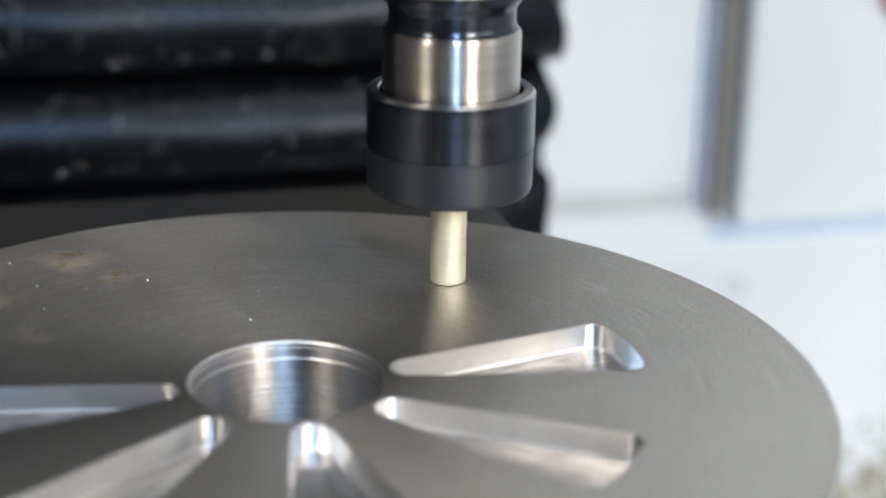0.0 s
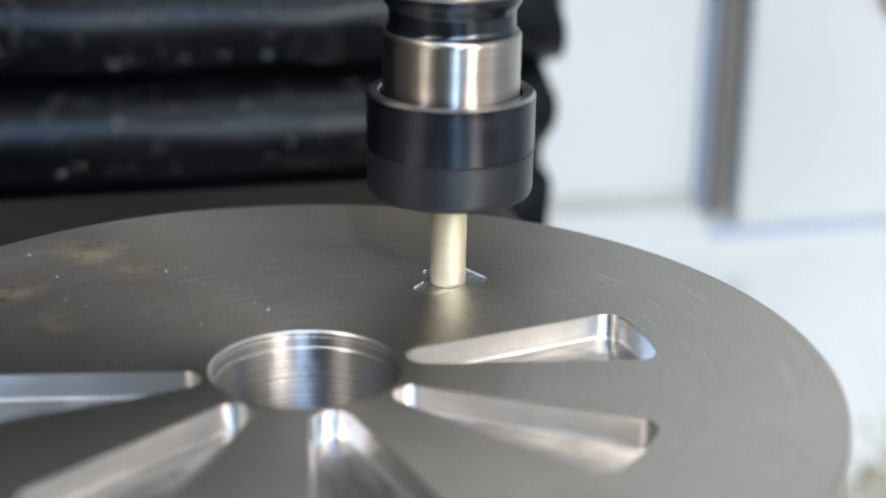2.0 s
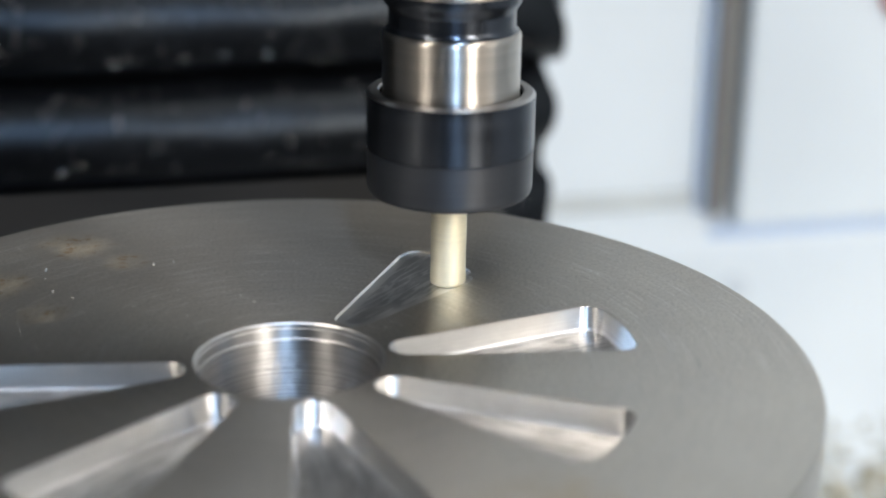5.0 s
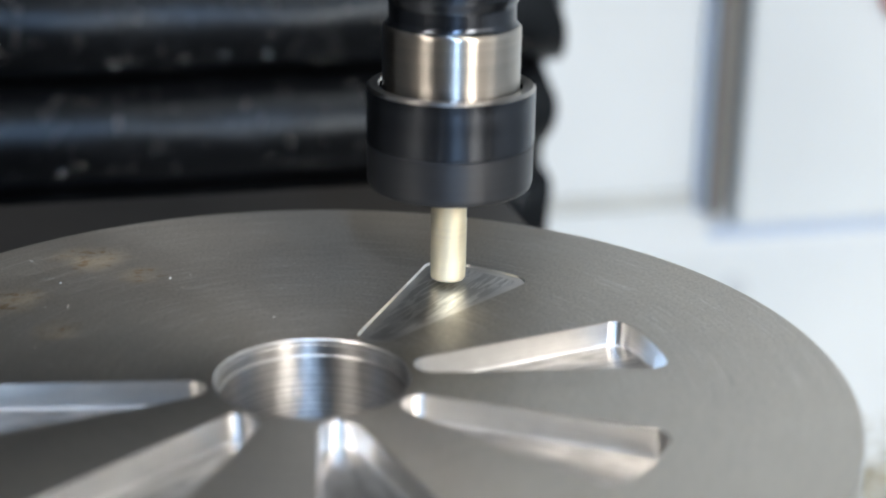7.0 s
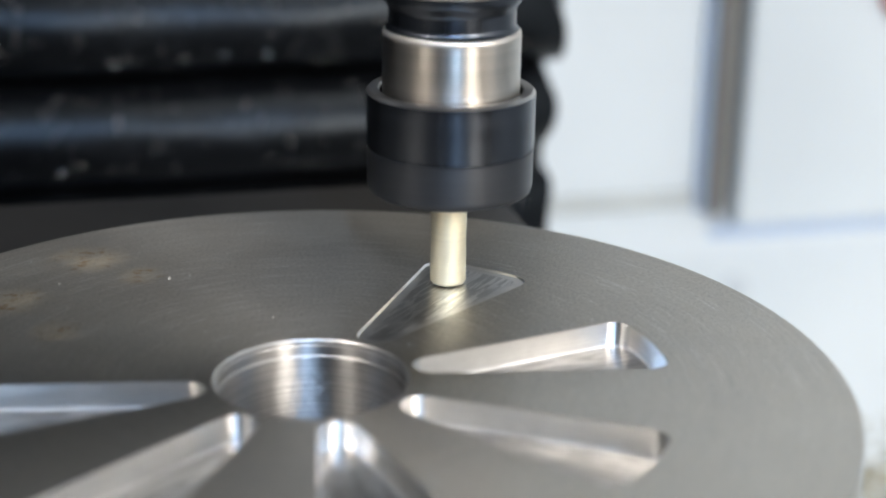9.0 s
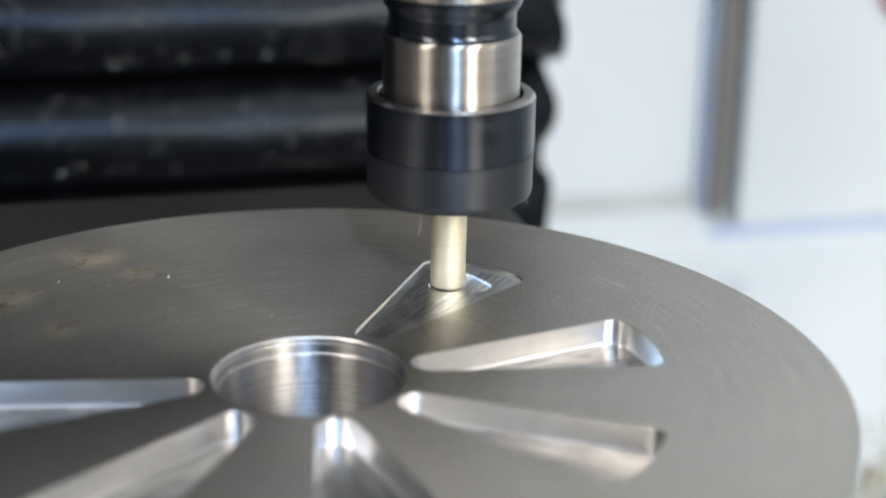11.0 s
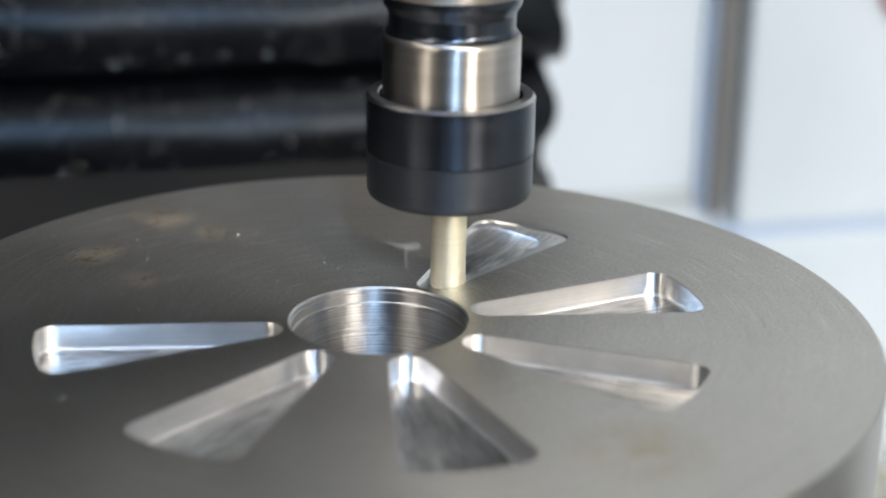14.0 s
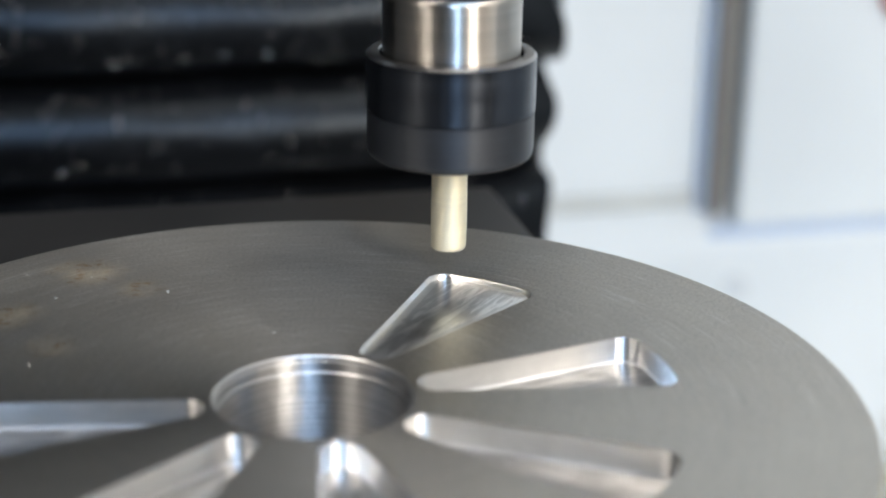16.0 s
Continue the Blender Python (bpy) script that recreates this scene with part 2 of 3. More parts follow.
def spun(name, tone, rough, metal=1.0, aniso=0.75, rings=0.15):
    """A ground or blackened surface of revolution, with the lay running round it."""
    m, n, l, b = material(name, rough, metal, tone)
    tc, x, y, z, r, tangent = coords(n, l)
    fine = noise_node(n, l, z, 3000, 2, 0.6, "1D")
    band = noise_node(n, l, z, 240, 3, 0.6, "1D")
    l.new(mix(n, l, band, tuple(0.82 * v for v in tone), tuple(min(1, 1.12 * v) for v in tone)), b.inputs["Base Color"])
    l.new(math_node(n, l, "MULTIPLY_ADD", band, 0.12, rough - 0.06), b.inputs["Roughness"])
    b.inputs["Anisotropic"].default_value = aniso
    b.inputs["Anisotropic Rotation"].default_value = 0.25
    l.new(tangent, b.inputs["Tangent"])
    bump(n, l, fine, rings, 0.00003, b)
    return m


def painted(name, tone, rough, cloud_scale=6.0, dirt=0.12):
    m, n, l, b = material(name, rough, 0.0, tone)
    tc = n.new("ShaderNodeTexCoord").outputs["Object"]
    cloud = noise_node(n, l, tc, cloud_scale, 5, 0.6)
    grain = noise_node(n, l, tc, 300, 3, 0.6)
    l.new(mix(n, l, ramp(n, l, cloud, (0.35, 0.0), (0.75, 1.0)), tone, tuple(v * (1 - dirt) for v in tone)), b.inputs["Base Color"])
    l.new(math_node(n, l, "MULTIPLY_ADD", cloud, 0.15, rough - 0.07), b.inputs["Roughness"])
    bump(n, l, grain, 0.12, 0.0003, b)
    return m


def rubber():
    m, n, l, b = material("black_rubber", 0.38, 0.0, (0.004, 0.0042, 0.005), 0.23)
    b.inputs["Specular Tint"].default_value = (0.76, 0.88, 1.0, 1)
    tc = n.new("ShaderNodeTexCoord").outputs["Object"]
    cloud = noise_node(n, l, tc, 9, 5, 0.6)
    dust = noise_node(n, l, tc, 45, 5, 0.7)
    l.new(mix(n, l, ramp(n, l, dust, (0.5, 0.0), (0.8, 1.0)), (0.0035, 0.0038, 0.0045), (0.010, 0.0105, 0.012)), b.inputs["Base Color"])
    l.new(math_node(n, l, "MULTIPLY_ADD", cloud, 0.16, 0.27), b.inputs["Roughness"])
    bump(n, l, math_node(n, l, "MULTIPLY_ADD", dust, 0.3, cloud), 0.3, 0.004, b)
    return m


STEEL = turned_face()
WALL_CUT = milled_wall()
FLOOR_CUT = cut_steel("milled_floor_steel", (0.75, 0.74, 0.725), 0.35, 150, 0.30, 0.55)
FINISH = cut_steel("fresh_finish_bright_lip_steel", (0.80, 0.79, 0.77), 0.40, 200, 0.3)
# paler than the walls: the highlight line on fillets and lip is painted in
FILLET = cut_steel("bright_line_fillet_steel", (0.86, 0.85, 0.84), 0.34, 200, 0.2)
SWIRL = swept_steel()
BORE = bored_steel()
GROUND = spun("ground_steel", (0.49, 0.46, 0.42), 0.34, 1.0, 0.98)
BLACK = spun("black_oxide_steel", (0.064, 0.072, 0.086), 0.24, 0.95, 0.85)
BLACK_MATT = spun("dull_black_oxide_steel", (0.056, 0.060, 0.067), 0.42, 0.8, 0.6)
# worn edge of the nut; its top ring's lit look is in this colour
WORN_LIT = spun("worn_lit_rim_steel", (0.45, 0.44, 0.43), 0.3)
GOLD = spun("titanium_nitride_coating", (0.93, 0.84, 0.65), 0.58, 1.0, 0.0, 0.03)
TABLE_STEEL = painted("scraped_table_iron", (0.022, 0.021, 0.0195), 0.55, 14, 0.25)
WHITE = painted("white_enamel", (0.765, 0.81, 0.825), 0.4, 5.0, 0.07)
TRAY = painted("dark_tray_steel", (0.035, 0.035, 0.036), 0.5, 5.0, 0.3)
DARK_GREY = painted("dark_grey_enamel", (0.09, 0.092, 0.095), 0.45, 5.0, 0.1)
GREY_SEAL = painted("grey_rubber_seal", (0.25, 0.235, 0.212), 0.6, 20, 0.2)
RED = painted("red_enamel", (0.6, 0.06, 0.04), 0.4)
RUBBER = rubber()
DULL_CHIP, _n, _l, _b = material("dull_chip_steel", 0.5, 1.0, (0.58, 0.58, 0.57))
CHIP_METAL, _n, _l, _b = material("bright_chip_steel", 0.5, 1.0, (0.62, 0.61, 0.59))


WISP, _n, _l, _b = material("oil_vapour", 0.9, 0.0, (0.75, 0.75, 0.74), 0.0)
_b.inputs["Alpha"].default_value = 0.075
BOLT_GREY = painted("grey_bolt_paint", (0.66, 0.70, 0.73), 0.5, 20, 0.1)
SEAM = painted("dirty_sealant", (0.58, 0.60, 0.58), 0.6, 20, 0.2)
BLUE = painted("pale_blue_shade_band", (0.50, 0.60, 0.76), 0.45, 10, 0.1)
SWARF, _n, _l, _b = material("oily_swarf", 0.7, 0.1, (0.3, 0.27, 0.2))
_k = _n.new("ShaderNodeNewGeometry")
_l.new(ramp(_n, _l, _k.outputs["Random Per Island"], (0.0, (0.62, 0.54, 0.34)), (0.5, (0.50, 0.47, 0.37)), (1.0, (0.36, 0.35, 0.30))), _b.inputs["Base Color"])


# ---- mesh helpers ----
def finish(name, bm, mats, parent=None, label="", smooth=True, angle=32):
    bmesh.ops.recalc_face_normals(bm, faces=bm.faces[:])
    me = bpy.data.meshes.new(name)
    bm.to_mesh(me)
    bm.free()
    for mt in (mats if isinstance(mats, (list, tuple)) else [mats]):
        me.materials.append(mt)
    if smooth:
        me.shade_smooth()
        me.set_sharp_from_angle(angle=radians(angle))
    ob = new(name, me)
    ob.parent = parent
    return tagged(ob, label)


def part(name, bm, mats, parent, label=""):
    return finish(name, bm, mats, parent, label)


def lathe(profile, segments=128, closed=True, mats=None):
    """A solid of revolution from (radius, height) pairs in mm, bottom to top or round."""
    bm = bmesh.new()
    rings = []
    for r, z in profile:
        if r < 1e-6:
            rings.append([bm.verts.new((0, 0, z * MM))])
        else:
            rings.append([bm.verts.new((r * MM * math.cos(2 * math.pi * i / segments), r * MM * math.sin(2 * math.pi * i / segments), z * MM))
                          for i in range(segments)])
    pairs = list(zip(rings, rings[1:] + rings[:1])) if closed else list(zip(rings, rings[1:]))
    for k, (a, b) in enumerate(pairs):
        for i in range(segments):
            j = (i + 1) % segments
            if len(a) == 1 and len(b) == 1:
                continue
            if len(a) == 1:
                f = bm.faces.new((a[0], b[j], b[i]))
            elif len(b) == 1:
                f = bm.faces.new((a[i], a[j], b[0]))
            else:
                f = bm.faces.new((a[i], a[j], b[j], b[i]))
            if mats:
                f.material_index = mats[k % len(mats)]
    return bm


def block(x0, x1, y0, y1, z0, z1, edge=0.002, segments=2):
    bm = bmesh.new()
    bmesh.ops.create_cube(bm, size=1, matrix=Matrix.Translation(((x0 + x1) / 2, (y0 + y1) / 2, (z0 + z1) / 2)) @ Matrix.Diagonal((x1 - x0, y1 - y0, z1 - z0, 1)))
    if edge:
        bmesh.ops.bevel(bm, geom=bm.edges[:], offset=edge, segments=segments, profile=0.5, affect="EDGES")
    return bm


# ---- the machine's housing, turned with its axes ----
TURN = 13.7
AX = pose(0, 0, 0, 0, 0, TURN)


def housing(name, bm, mat, label="", category="", kind="structure", m=AX, smooth=True):
    ob = finish(name, bm, mat, None, "", smooth)
    ob.matrix_world = m
    return tagged(ob, label, category, "", kind)


# unseen floor, coloured dark to blacken the lower halves of the pleats
housing("floor", block(-1.3, 1.5, -2.6, 1.25, -0.62, -0.6, 0), TRAY, "unseen floor, dark so that the pleats reflect black below", "floor")
housing("wall_back", block(-1.3, 1.5, 0.80, 0.84, -0.6, 1.4, 0), WHITE, "white enamelled sheet metal back wall of the housing", "wall")
# unseen left wall, coloured dark to dim the disc's left
housing("wall_left", block(-1.34, -1.3, -2.6, 0.84, -0.6, 1.4, 0), DARK_GREY, "unseen side wall, dark grey to dim what the disc reflects", "wall")
housing("wall_right", block(1.5, 1.54, -2.6, 0.84, -0.6, 1.4, 0), WHITE, "white enamelled side wall of the housing", "wall")
# unseen roof, dark for the same dimmer reflections
housing("ceiling", block(-1.34, 1.54, -2.6, 0.84, 1.4, 1.44, 0), DARK_GREY, "unseen roof, dark grey to dim what the disc reflects", "ceiling")
# unseen wall added behind the camera, open at the right
housing("wall_front", block(-1.34, 0.72, -2.66, -2.6, -0.6, 1.4, 0), DARK_GREY, "unseen dark grey wall added behind the camera", "wall")
# the panel and the sloping apron on the back wall
housing("trim", block(0.4215, 0.4350, 0.776, 0.798, -0.262, 1.3, 0.003), GREY_SEAL, "dull grey-brown rubber seal strip beside the panel", "seal strip")
housing("wall_panel", block(0.4420, 1.3, 0.765, 0.798, -0.268, 1.3, 0.004), WHITE, "raised white enamelled panel on the back wall", "panel", "")
# two added strips: a bluish fringe, and the panel's blue shadow line as colour
housing("trim", block(0.4140, 0.4205, 0.788, 0.798, -0.262, 1.3, 0.002), BLUE, "added pale blue strip for the bluish fringe beside the seal strip", "edging")
housing("trim", block(0.421, 1.3, 0.772, 0.796, -0.290, -0.270, 0.002), BLUE, "added pale blue strip for the shadow line under the raised panel", "edging")
housing("trim", block(-0.1, 0.409, 0.786, 0.7975, -0.254, -0.242, 0.002), SEAM, "dirty beige sealant along the foot of the back wall", "sealant")
apron = bmesh.new()
top = [apron.verts.new(v) for v in ((-0.6, 0.798, -0.256), (1.45, 0.798, -0.256), (1.45, 0.760, -0.291), (1.45, 0.3, -0.50), (-0.6, 0.3, -0.50), (-0.6, 0.760, -0.291))]
low = [apron.verts.new((v.co.x, v.co.y, v.co.z - 0.012)) for v in top]
for vs in (top, low):
    apron.faces.new((vs[0], vs[1], vs[2], vs[5]))
    apron.faces.new((vs[5], vs[2], vs[3], vs[4]))
for i in range(6):
    apron.faces.new((top[i], low[i], low[(i + 1) % 6], top[(i + 1) % 6]))
housing("sloping_apron", apron, WHITE, "sloping white sheet metal apron below the back wall", "apron", "structure", AX, False)


# unseen posts added in front; their reflections put dark stripes on the collar
for px, py, wide in ((-0.52, -2.45, 0.09), (1.25, -1.60, 0.24), (-1.15, -0.72, 0.22), (0.62, -2.45, 0.12)):
    housing("stripe_post", block(px - wide / 2, px + wide / 2, py - 0.04, py + 0.04, -0.6, 1.398, 0.004), BLACK_MATT, "unseen dark post added to reflect as a dark stripe in the steel", "door post", "")["group"] = "door posts"
red = lathe([(0, 0), (16, 0), (17, 2), (17, 12), (14, 17), (0, 19)], 40, False)
housing("push_button", red, RED, "round red push button on the white panel", "button", "", AX @ pose(0.570, 0.764, -0.072) @ pose(0, 0, 0, 90))


# ---- bellows: black rubber way cover behind the table ----
def make_bellows():
    thing = tagged(new("bellows_cover"), "black rubber pleated way cover dusted with metal chips", "bellows")
    thing.matrix_world = AX @ pose(0, 0, 0)
    rnd = random.Random(5)
    pitch, y0, x0, x1 = 0.062, 0.455, -0.75, 0.171
    reach = (0, 0, -0.004, -0.004, -0.005, 0.005, 0.002, -0.004, 0.003) + (0,) * 11
    # the upper pleats are out of view, added to darken the disc's reflection
    for k in range(15):
        base = -0.350 + k * pitch
        bm = bmesh.new()
        cols, ring = 90, 18
        grid = []
        for i in range(cols + 1):
            u = i / cols
            x = x0 + (x1 + reach[k] - x0) * u
            end = max(0.0, (u - 0.93) / 0.07)
            sag = 0.002 * noise.noise((x * 7, k * 3.1, 0)) + 0.0012 * noise.noise((x * 31, k * 5.3, 2))
            row = []
            for j in range(ring + 1):
                a = math.pi * j / ring
                out = (0.042 * math.sin(a) ** 0.8) * (1 - 0.45 * end * end) + 0.002 * noise.noise((x * 18, a * 1.3, k * 7.7))
                ragged = 0.016 * noise.noise((k * 9.1, a * 0.8, 4.0)) * end
                row.append(bm.verts.new((x + ragged - 0.003 * (1 - math.sin(a)) * end * end, y0 - out + 0.0007 * rnd.random(), base + pitch * (0.5 - 0.5 * math.cos(a)) * 1.0 + sag)))
            grid.append(row)
        for i in range(cols):
            for j in range(ring):
                bm.faces.new((grid[i][j], grid[i + 1][j], grid[i + 1][j + 1], grid[i][j + 1]))
        back = [[bm.verts.new((r[0].co.x, y0 + 0.004, r[e].co.z)) for e in (0, -1)] for r in (grid[0], grid[-1])]
        bm.faces.new(grid[0] + [back[0][1], back[0][0]])
        bm.faces.new(grid[-1][::-1] + [back[1][0], back[1][1]])
        part("pleat", bm, RUBBER, thing)
    bm = block(-0.75, 0.172, y0 + 0.004, y0 + 0.02, -0.35, 0.57, 0.003)
    part("backing_plate", bm, RUBBER, thing)
    return thing


bellows = make_bellows()
tagged(finish("bellows_support", block(-0.75, 0.16, 0.45, 0.52, -0.6, -0.352, 0.004), BLACK_MATT), "dark steel bracket below the way cover", "bracket").matrix_world = AX


def shard(bm, rnd, at, size, width=0.32):
    """One curled metal chip as a bent, tapered sliver."""
    turn = Euler((rnd.uniform(0, 6.3), rnd.uniform(0, 6.3), rnd.uniform(0, 6.3))).to_matrix()
    bend, rows = rnd.uniform(0.6, 2.6), []
    for k in range(5):
        a = bend * (k / 4 - 0.5)
        w = width * size * (1 - 0.6 * abs(k / 4 - 0.5))
        c = Vector((size * math.sin(a) / max(0.3, bend), 0, size * (1 - math.cos(a)) / max(0.3, bend)))
        for th in (0.0, 0.10 * size):
            rows.append([bm.verts.new(Vector(at) + turn @ (c + Vector((0, s, th)))) for s in (-w, w)])
    for k in range(4):
        lo0, hi0, lo1, hi1 = rows[2 * k], rows[2 * k + 1], rows[2 * k + 2], rows[2 * k + 3]
        bm.faces.new((lo0[0], lo0[1], lo1[1], lo1[0]))
        bm.faces.new((hi0[0], hi1[0], hi1[1], hi0[1]))
        bm.faces.new((lo0[0], lo1[0], hi1[0], hi0[0]))
        bm.faces.new((lo0[1], hi0[1], hi1[1], lo1[1]))
    for a, b in ((rows[0], rows[1]), (rows[8], rows[9])):
        bm.faces.new((a[0], b[0], b[1], a[1]))


def bellows_chips():
    rnd = random.Random(21)
    bm = bmesh.new()
    for k in range(620):
        a = rnd.uniform(0.9, 2.7)
        level = rnd.choice((3, 4, 4, 5, 5, 5, 6, 6))
        x, base = rnd.uniform(-0.22, 0.15), -0.350 + 0.062 * level
        shard(bm, rnd, (x, 0.455 - 0.042 * math.sin(a) ** 0.8 - 0.0012, base + 0.031 * (1 - math.cos(a))), rnd.uniform(0.0011, 0.0021))
    ob = finish("metal_chips", bm, DULL_CHIP, None)
    ob.matrix_world = AX
    return tagged(ob, "tiny bright steel chips stuck to the black bellows", "chips", "", "stuff")


bellows_chips()


def apron_z(y):
    return -0.291 + (y - 0.760) * 0.209 / 0.46


def swarf_heap():
    rnd = random.Random(31)
    bm = bmesh.new()
    for k in range(2400):
        x, y = rnd.uniform(0.30, 0.62), rnd.uniform(0.34, 0.53) + 0.06 * rnd.random() ** 3
        shard(bm, rnd, (x, y, apron_z(y) + 0.004 + 0.012 * rnd.random() ** 2), rnd.uniform(0.004, 0.011))
    ob = finish("swarf", bm, SWARF, None)
    ob.matrix_world = AX
    return tagged(ob, "oily yellowish and grey swarf lying on the apron", "swarf", "", "stuff")


swarf_heap()
bolt = lathe([(0, 0), (11, 0), (11.5, 0.6), (11.5, 2.0), (10, 3.2), (0, 3.4)], 32, False)
bolt = finish("bolt_head", bolt, BOLT_GREY, None)
bolt.matrix_world = AX @ pose(0.428, 0.727, apron_z(0.727) - 0.0002, 24.4)
tagged(bolt, "flat grey bolt head on the white apron", "bolt")


# ---- the table that carries the disc ----
def make_table():
    thing = tagged(new("machine_table"), "grey scraped cast iron machine table", "machine table")
    corner = Vector((52.0, 279.0, 0)) * MM
    bm = block(-0.62, 0, -0.52, 0, -0.075, -0.030, 0.0015)
    top = part("table_top", bm, TABLE_STEEL, thing)
    top.matrix_local = pose(corner.x, corner.y, 0, 0, 0, TURN)
    return thing


table = make_table()
base = finish("table_base", block(-0.34, -0.06, -0.12, 0.16, -0.6, -0.075, 0.006), BLACK_MATT)
base.matrix_world = pose(0, 0, 0, 0, 0, TURN)
tagged(base, "dark cast iron saddle below the table", "machine base")


# ---- the workpiece ----
DISC_R, THICK, BORE_R, DEEP = 141.6, 30.0, 25.6, 7.6
FIRST_POCKET = 16.2
CUT_ANGLE = FIRST_POCKET + 45


def wedge(angle, grow=0.0, steps=9):
    """The outline of one pocket in mm round the disc's centre: a round tip and two round outer corners."""
    rad = 5.5 + grow
    tip, cu, cv = Vector((33.5, 0)), 90.6, 11.3
    side = Vector((cu, cv)) - tip
    lean = math.atan2(side.y, side.x)
    pts = []
    for i in range(2 * steps + 1):                       # round the tip, from the upper side to the lower
        a = math.pi / 2 + lean + (math.pi - 2 * lean) * i / (2 * steps)
        pts.append((tip.x + rad * math.cos(a), rad * math.sin(a)))
    out = math.atan2(cv, cu)
    for i in range(steps + 1):                           # lower outer corner
        a = -math.pi / 2 - lean + (math.pi / 2 + lean - out) * i / steps
        pts.append((cu + rad * math.cos(a), -cv + rad * math.sin(a)))
    big = math.hypot(cu, cv) + rad
    for i in range(1, 12):
        a = -out + 2 * out * i / 12
        pts.append((big * math.cos(a), big * math.sin(a)))
    for i in range(steps + 1):
        a = out + (math.pi / 2 + lean - out) * i / steps
        pts.append((cu + rad * math.cos(a), cv + rad * math.sin(a)))
    c, s = math.cos(radians(angle)), math.sin(radians(angle))
    return [(c * u - s * v, s * u + c * v) for u, v in pts]


def make_disc():
    thing = tagged(new("steel_disc"), "round turned steel disc with bore and milled pockets on machine table", "workpiece")
    bm = bmesh.new()

    def loop(points, z):
        return [bm.verts.new((x * MM, y * MM, z * MM)) for x, y in points]

    def circle(r, n, cx=0.0, cy=0.0):
        return [(cx + r * math.cos(2 * math.pi * i / n), cy + r * math.sin(2 * math.pi * i / n)) for i in range(n)]

    def bridge(a, b, mat):
        for i in range(len(a)):
            j = (i + 1) % len(a)
            bm.faces.new((a[i], a[j], b[j], b[i])).material_index = mat

    fill = []

    def ring_edges(vs):
        for i in range(len(vs)):
            fill.append(bm.edges.new((vs[i], vs[(i + 1) % len(vs)])))

    outer = loop(circle(DISC_R - 0.6, 288, 0.7, -0.5), 0)
    ring_edges(outer)
    hole = loop(circle(BORE_R + 0.5, 160), 0)
    ring_edges(hole)
    pockets = []
    for k in range(6):
        angle = CUT_ANGLE if k == 0 else FIRST_POCKET - 45 * (k - 1)
        lip = loop(wedge(angle, 0.32 if k == 0 else 0.16), 0)
        ring_edges(lip)
        pockets.append((angle, lip, k == 0))
    res = bmesh.ops.triangle_fill(bm, use_beauty=True, use_dissolve=False, edges=fill, normal=(0, 0, 1))
    for f in res["geom"]:
        if isinstance(f, bmesh.types.BMFace):
            f.material_index = 0
    # rim, side and underside
    last = outer
    for r, z in ((DISC_R, -0.6), (DISC_R, -THICK + 0.6), (DISC_R - 0.6, -THICK)):
        nxt = loop(circle(r, 288, 0.7, -0.5), z)
        bridge(last, nxt, 0)
        last = nxt
    # bore with a shallow counterbore
    prev = hole
    rnd = random.Random(3)
    bore = [(BORE_R, -0.6), (BORE_R, -1.7), (BORE_R - 0.25, -1.9), (BORE_R - 0.25, -4.6), (BORE_R - 0.5, -4.9), (BORE_R - 1.1, -5.0), (BORE_R - 1.3, -5.3)]
    depth = 5.3
    while depth < THICK - 0.6:
        depth += rnd.uniform(0.22, 0.6)
        bore.append((BORE_R - 1.3 + rnd.uniform(-0.018, 0.018) * min(1.0, 0.3 + depth / 12), -depth))
    bore.append((BORE_R - 1.3, -THICK))
    for step, (r, z) in enumerate(bore):
        nxt = loop(circle(r, 160), z)
        # chamfers in paler steel, which paints the bright line round the bore's lip
        bridge(prev, nxt, 6 if step in (0, 2, 4) else 2)
        prev = nxt
    # dark sheet added across the bore; its colour stands for the shade down there
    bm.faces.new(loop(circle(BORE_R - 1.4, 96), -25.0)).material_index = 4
    # pockets
    for angle, lip, shallow in pockets:
        deep = SECOND if shallow else DEEP
        lower = lip
        steps = ((0.0, -0.3, 7), (-0.35, -deep, 1)) if shallow else ((0.0, -0.16, 1), (0.0, -deep + 0.9, 1), (-0.26, -deep + 0.26, 7), (-0.9, -deep, 7))
        for grow, z, mat in steps:
            nxt = loop(wedge(angle, grow), z)
            bridge(lower, nxt, mat)
            lower = nxt
        if shallow:
            inner = loop(wedge(angle, -2.6), -deep)
            bridge(lower, inner, 6)
            low = loop(wedge(angle, -2.7), -deep + 0.05)
            bridge(inner, low, 1)
            lower = low
        bm.faces.new(lower).material_index = 5 if shallow else 3
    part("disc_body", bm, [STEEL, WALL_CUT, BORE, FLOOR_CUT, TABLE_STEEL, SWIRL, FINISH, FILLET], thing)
    return thing


disc = make_disc()


def in_pocket(x, y):
    r, a = math.hypot(x, y), math.degrees(math.atan2(y, x))
    if r < 28 or r > 137:
        return True
    return any(abs((a - (FIRST_POCKET - 45 * k) + 180) % 360 - 180) < 13 for k in range(-1, 5)) and r < 99


def disc_chips():
    rnd = random.Random(8)
    bm = bmesh.new()
    made = 0
    while made < 170:
        a, r = radians(rnd.gauss(120, 48)), rnd.uniform(30, 136)
        x, y = r * math.cos(a), r * math.sin(a)
        if in_pocket(x, y):
            continue
        shard(bm, rnd, (x * MM, y * MM, 0.00012), rnd.uniform(0.0002, 0.00046) * (1 + (made % 11 == 0)))
        made += 1
    ob = finish("metal_chips", bm, CHIP_METAL, None)
    return tagged(ob, "tiny bright steel chips scattered over the disc face", "chips", "", "stuff")


loose = disc_chips()


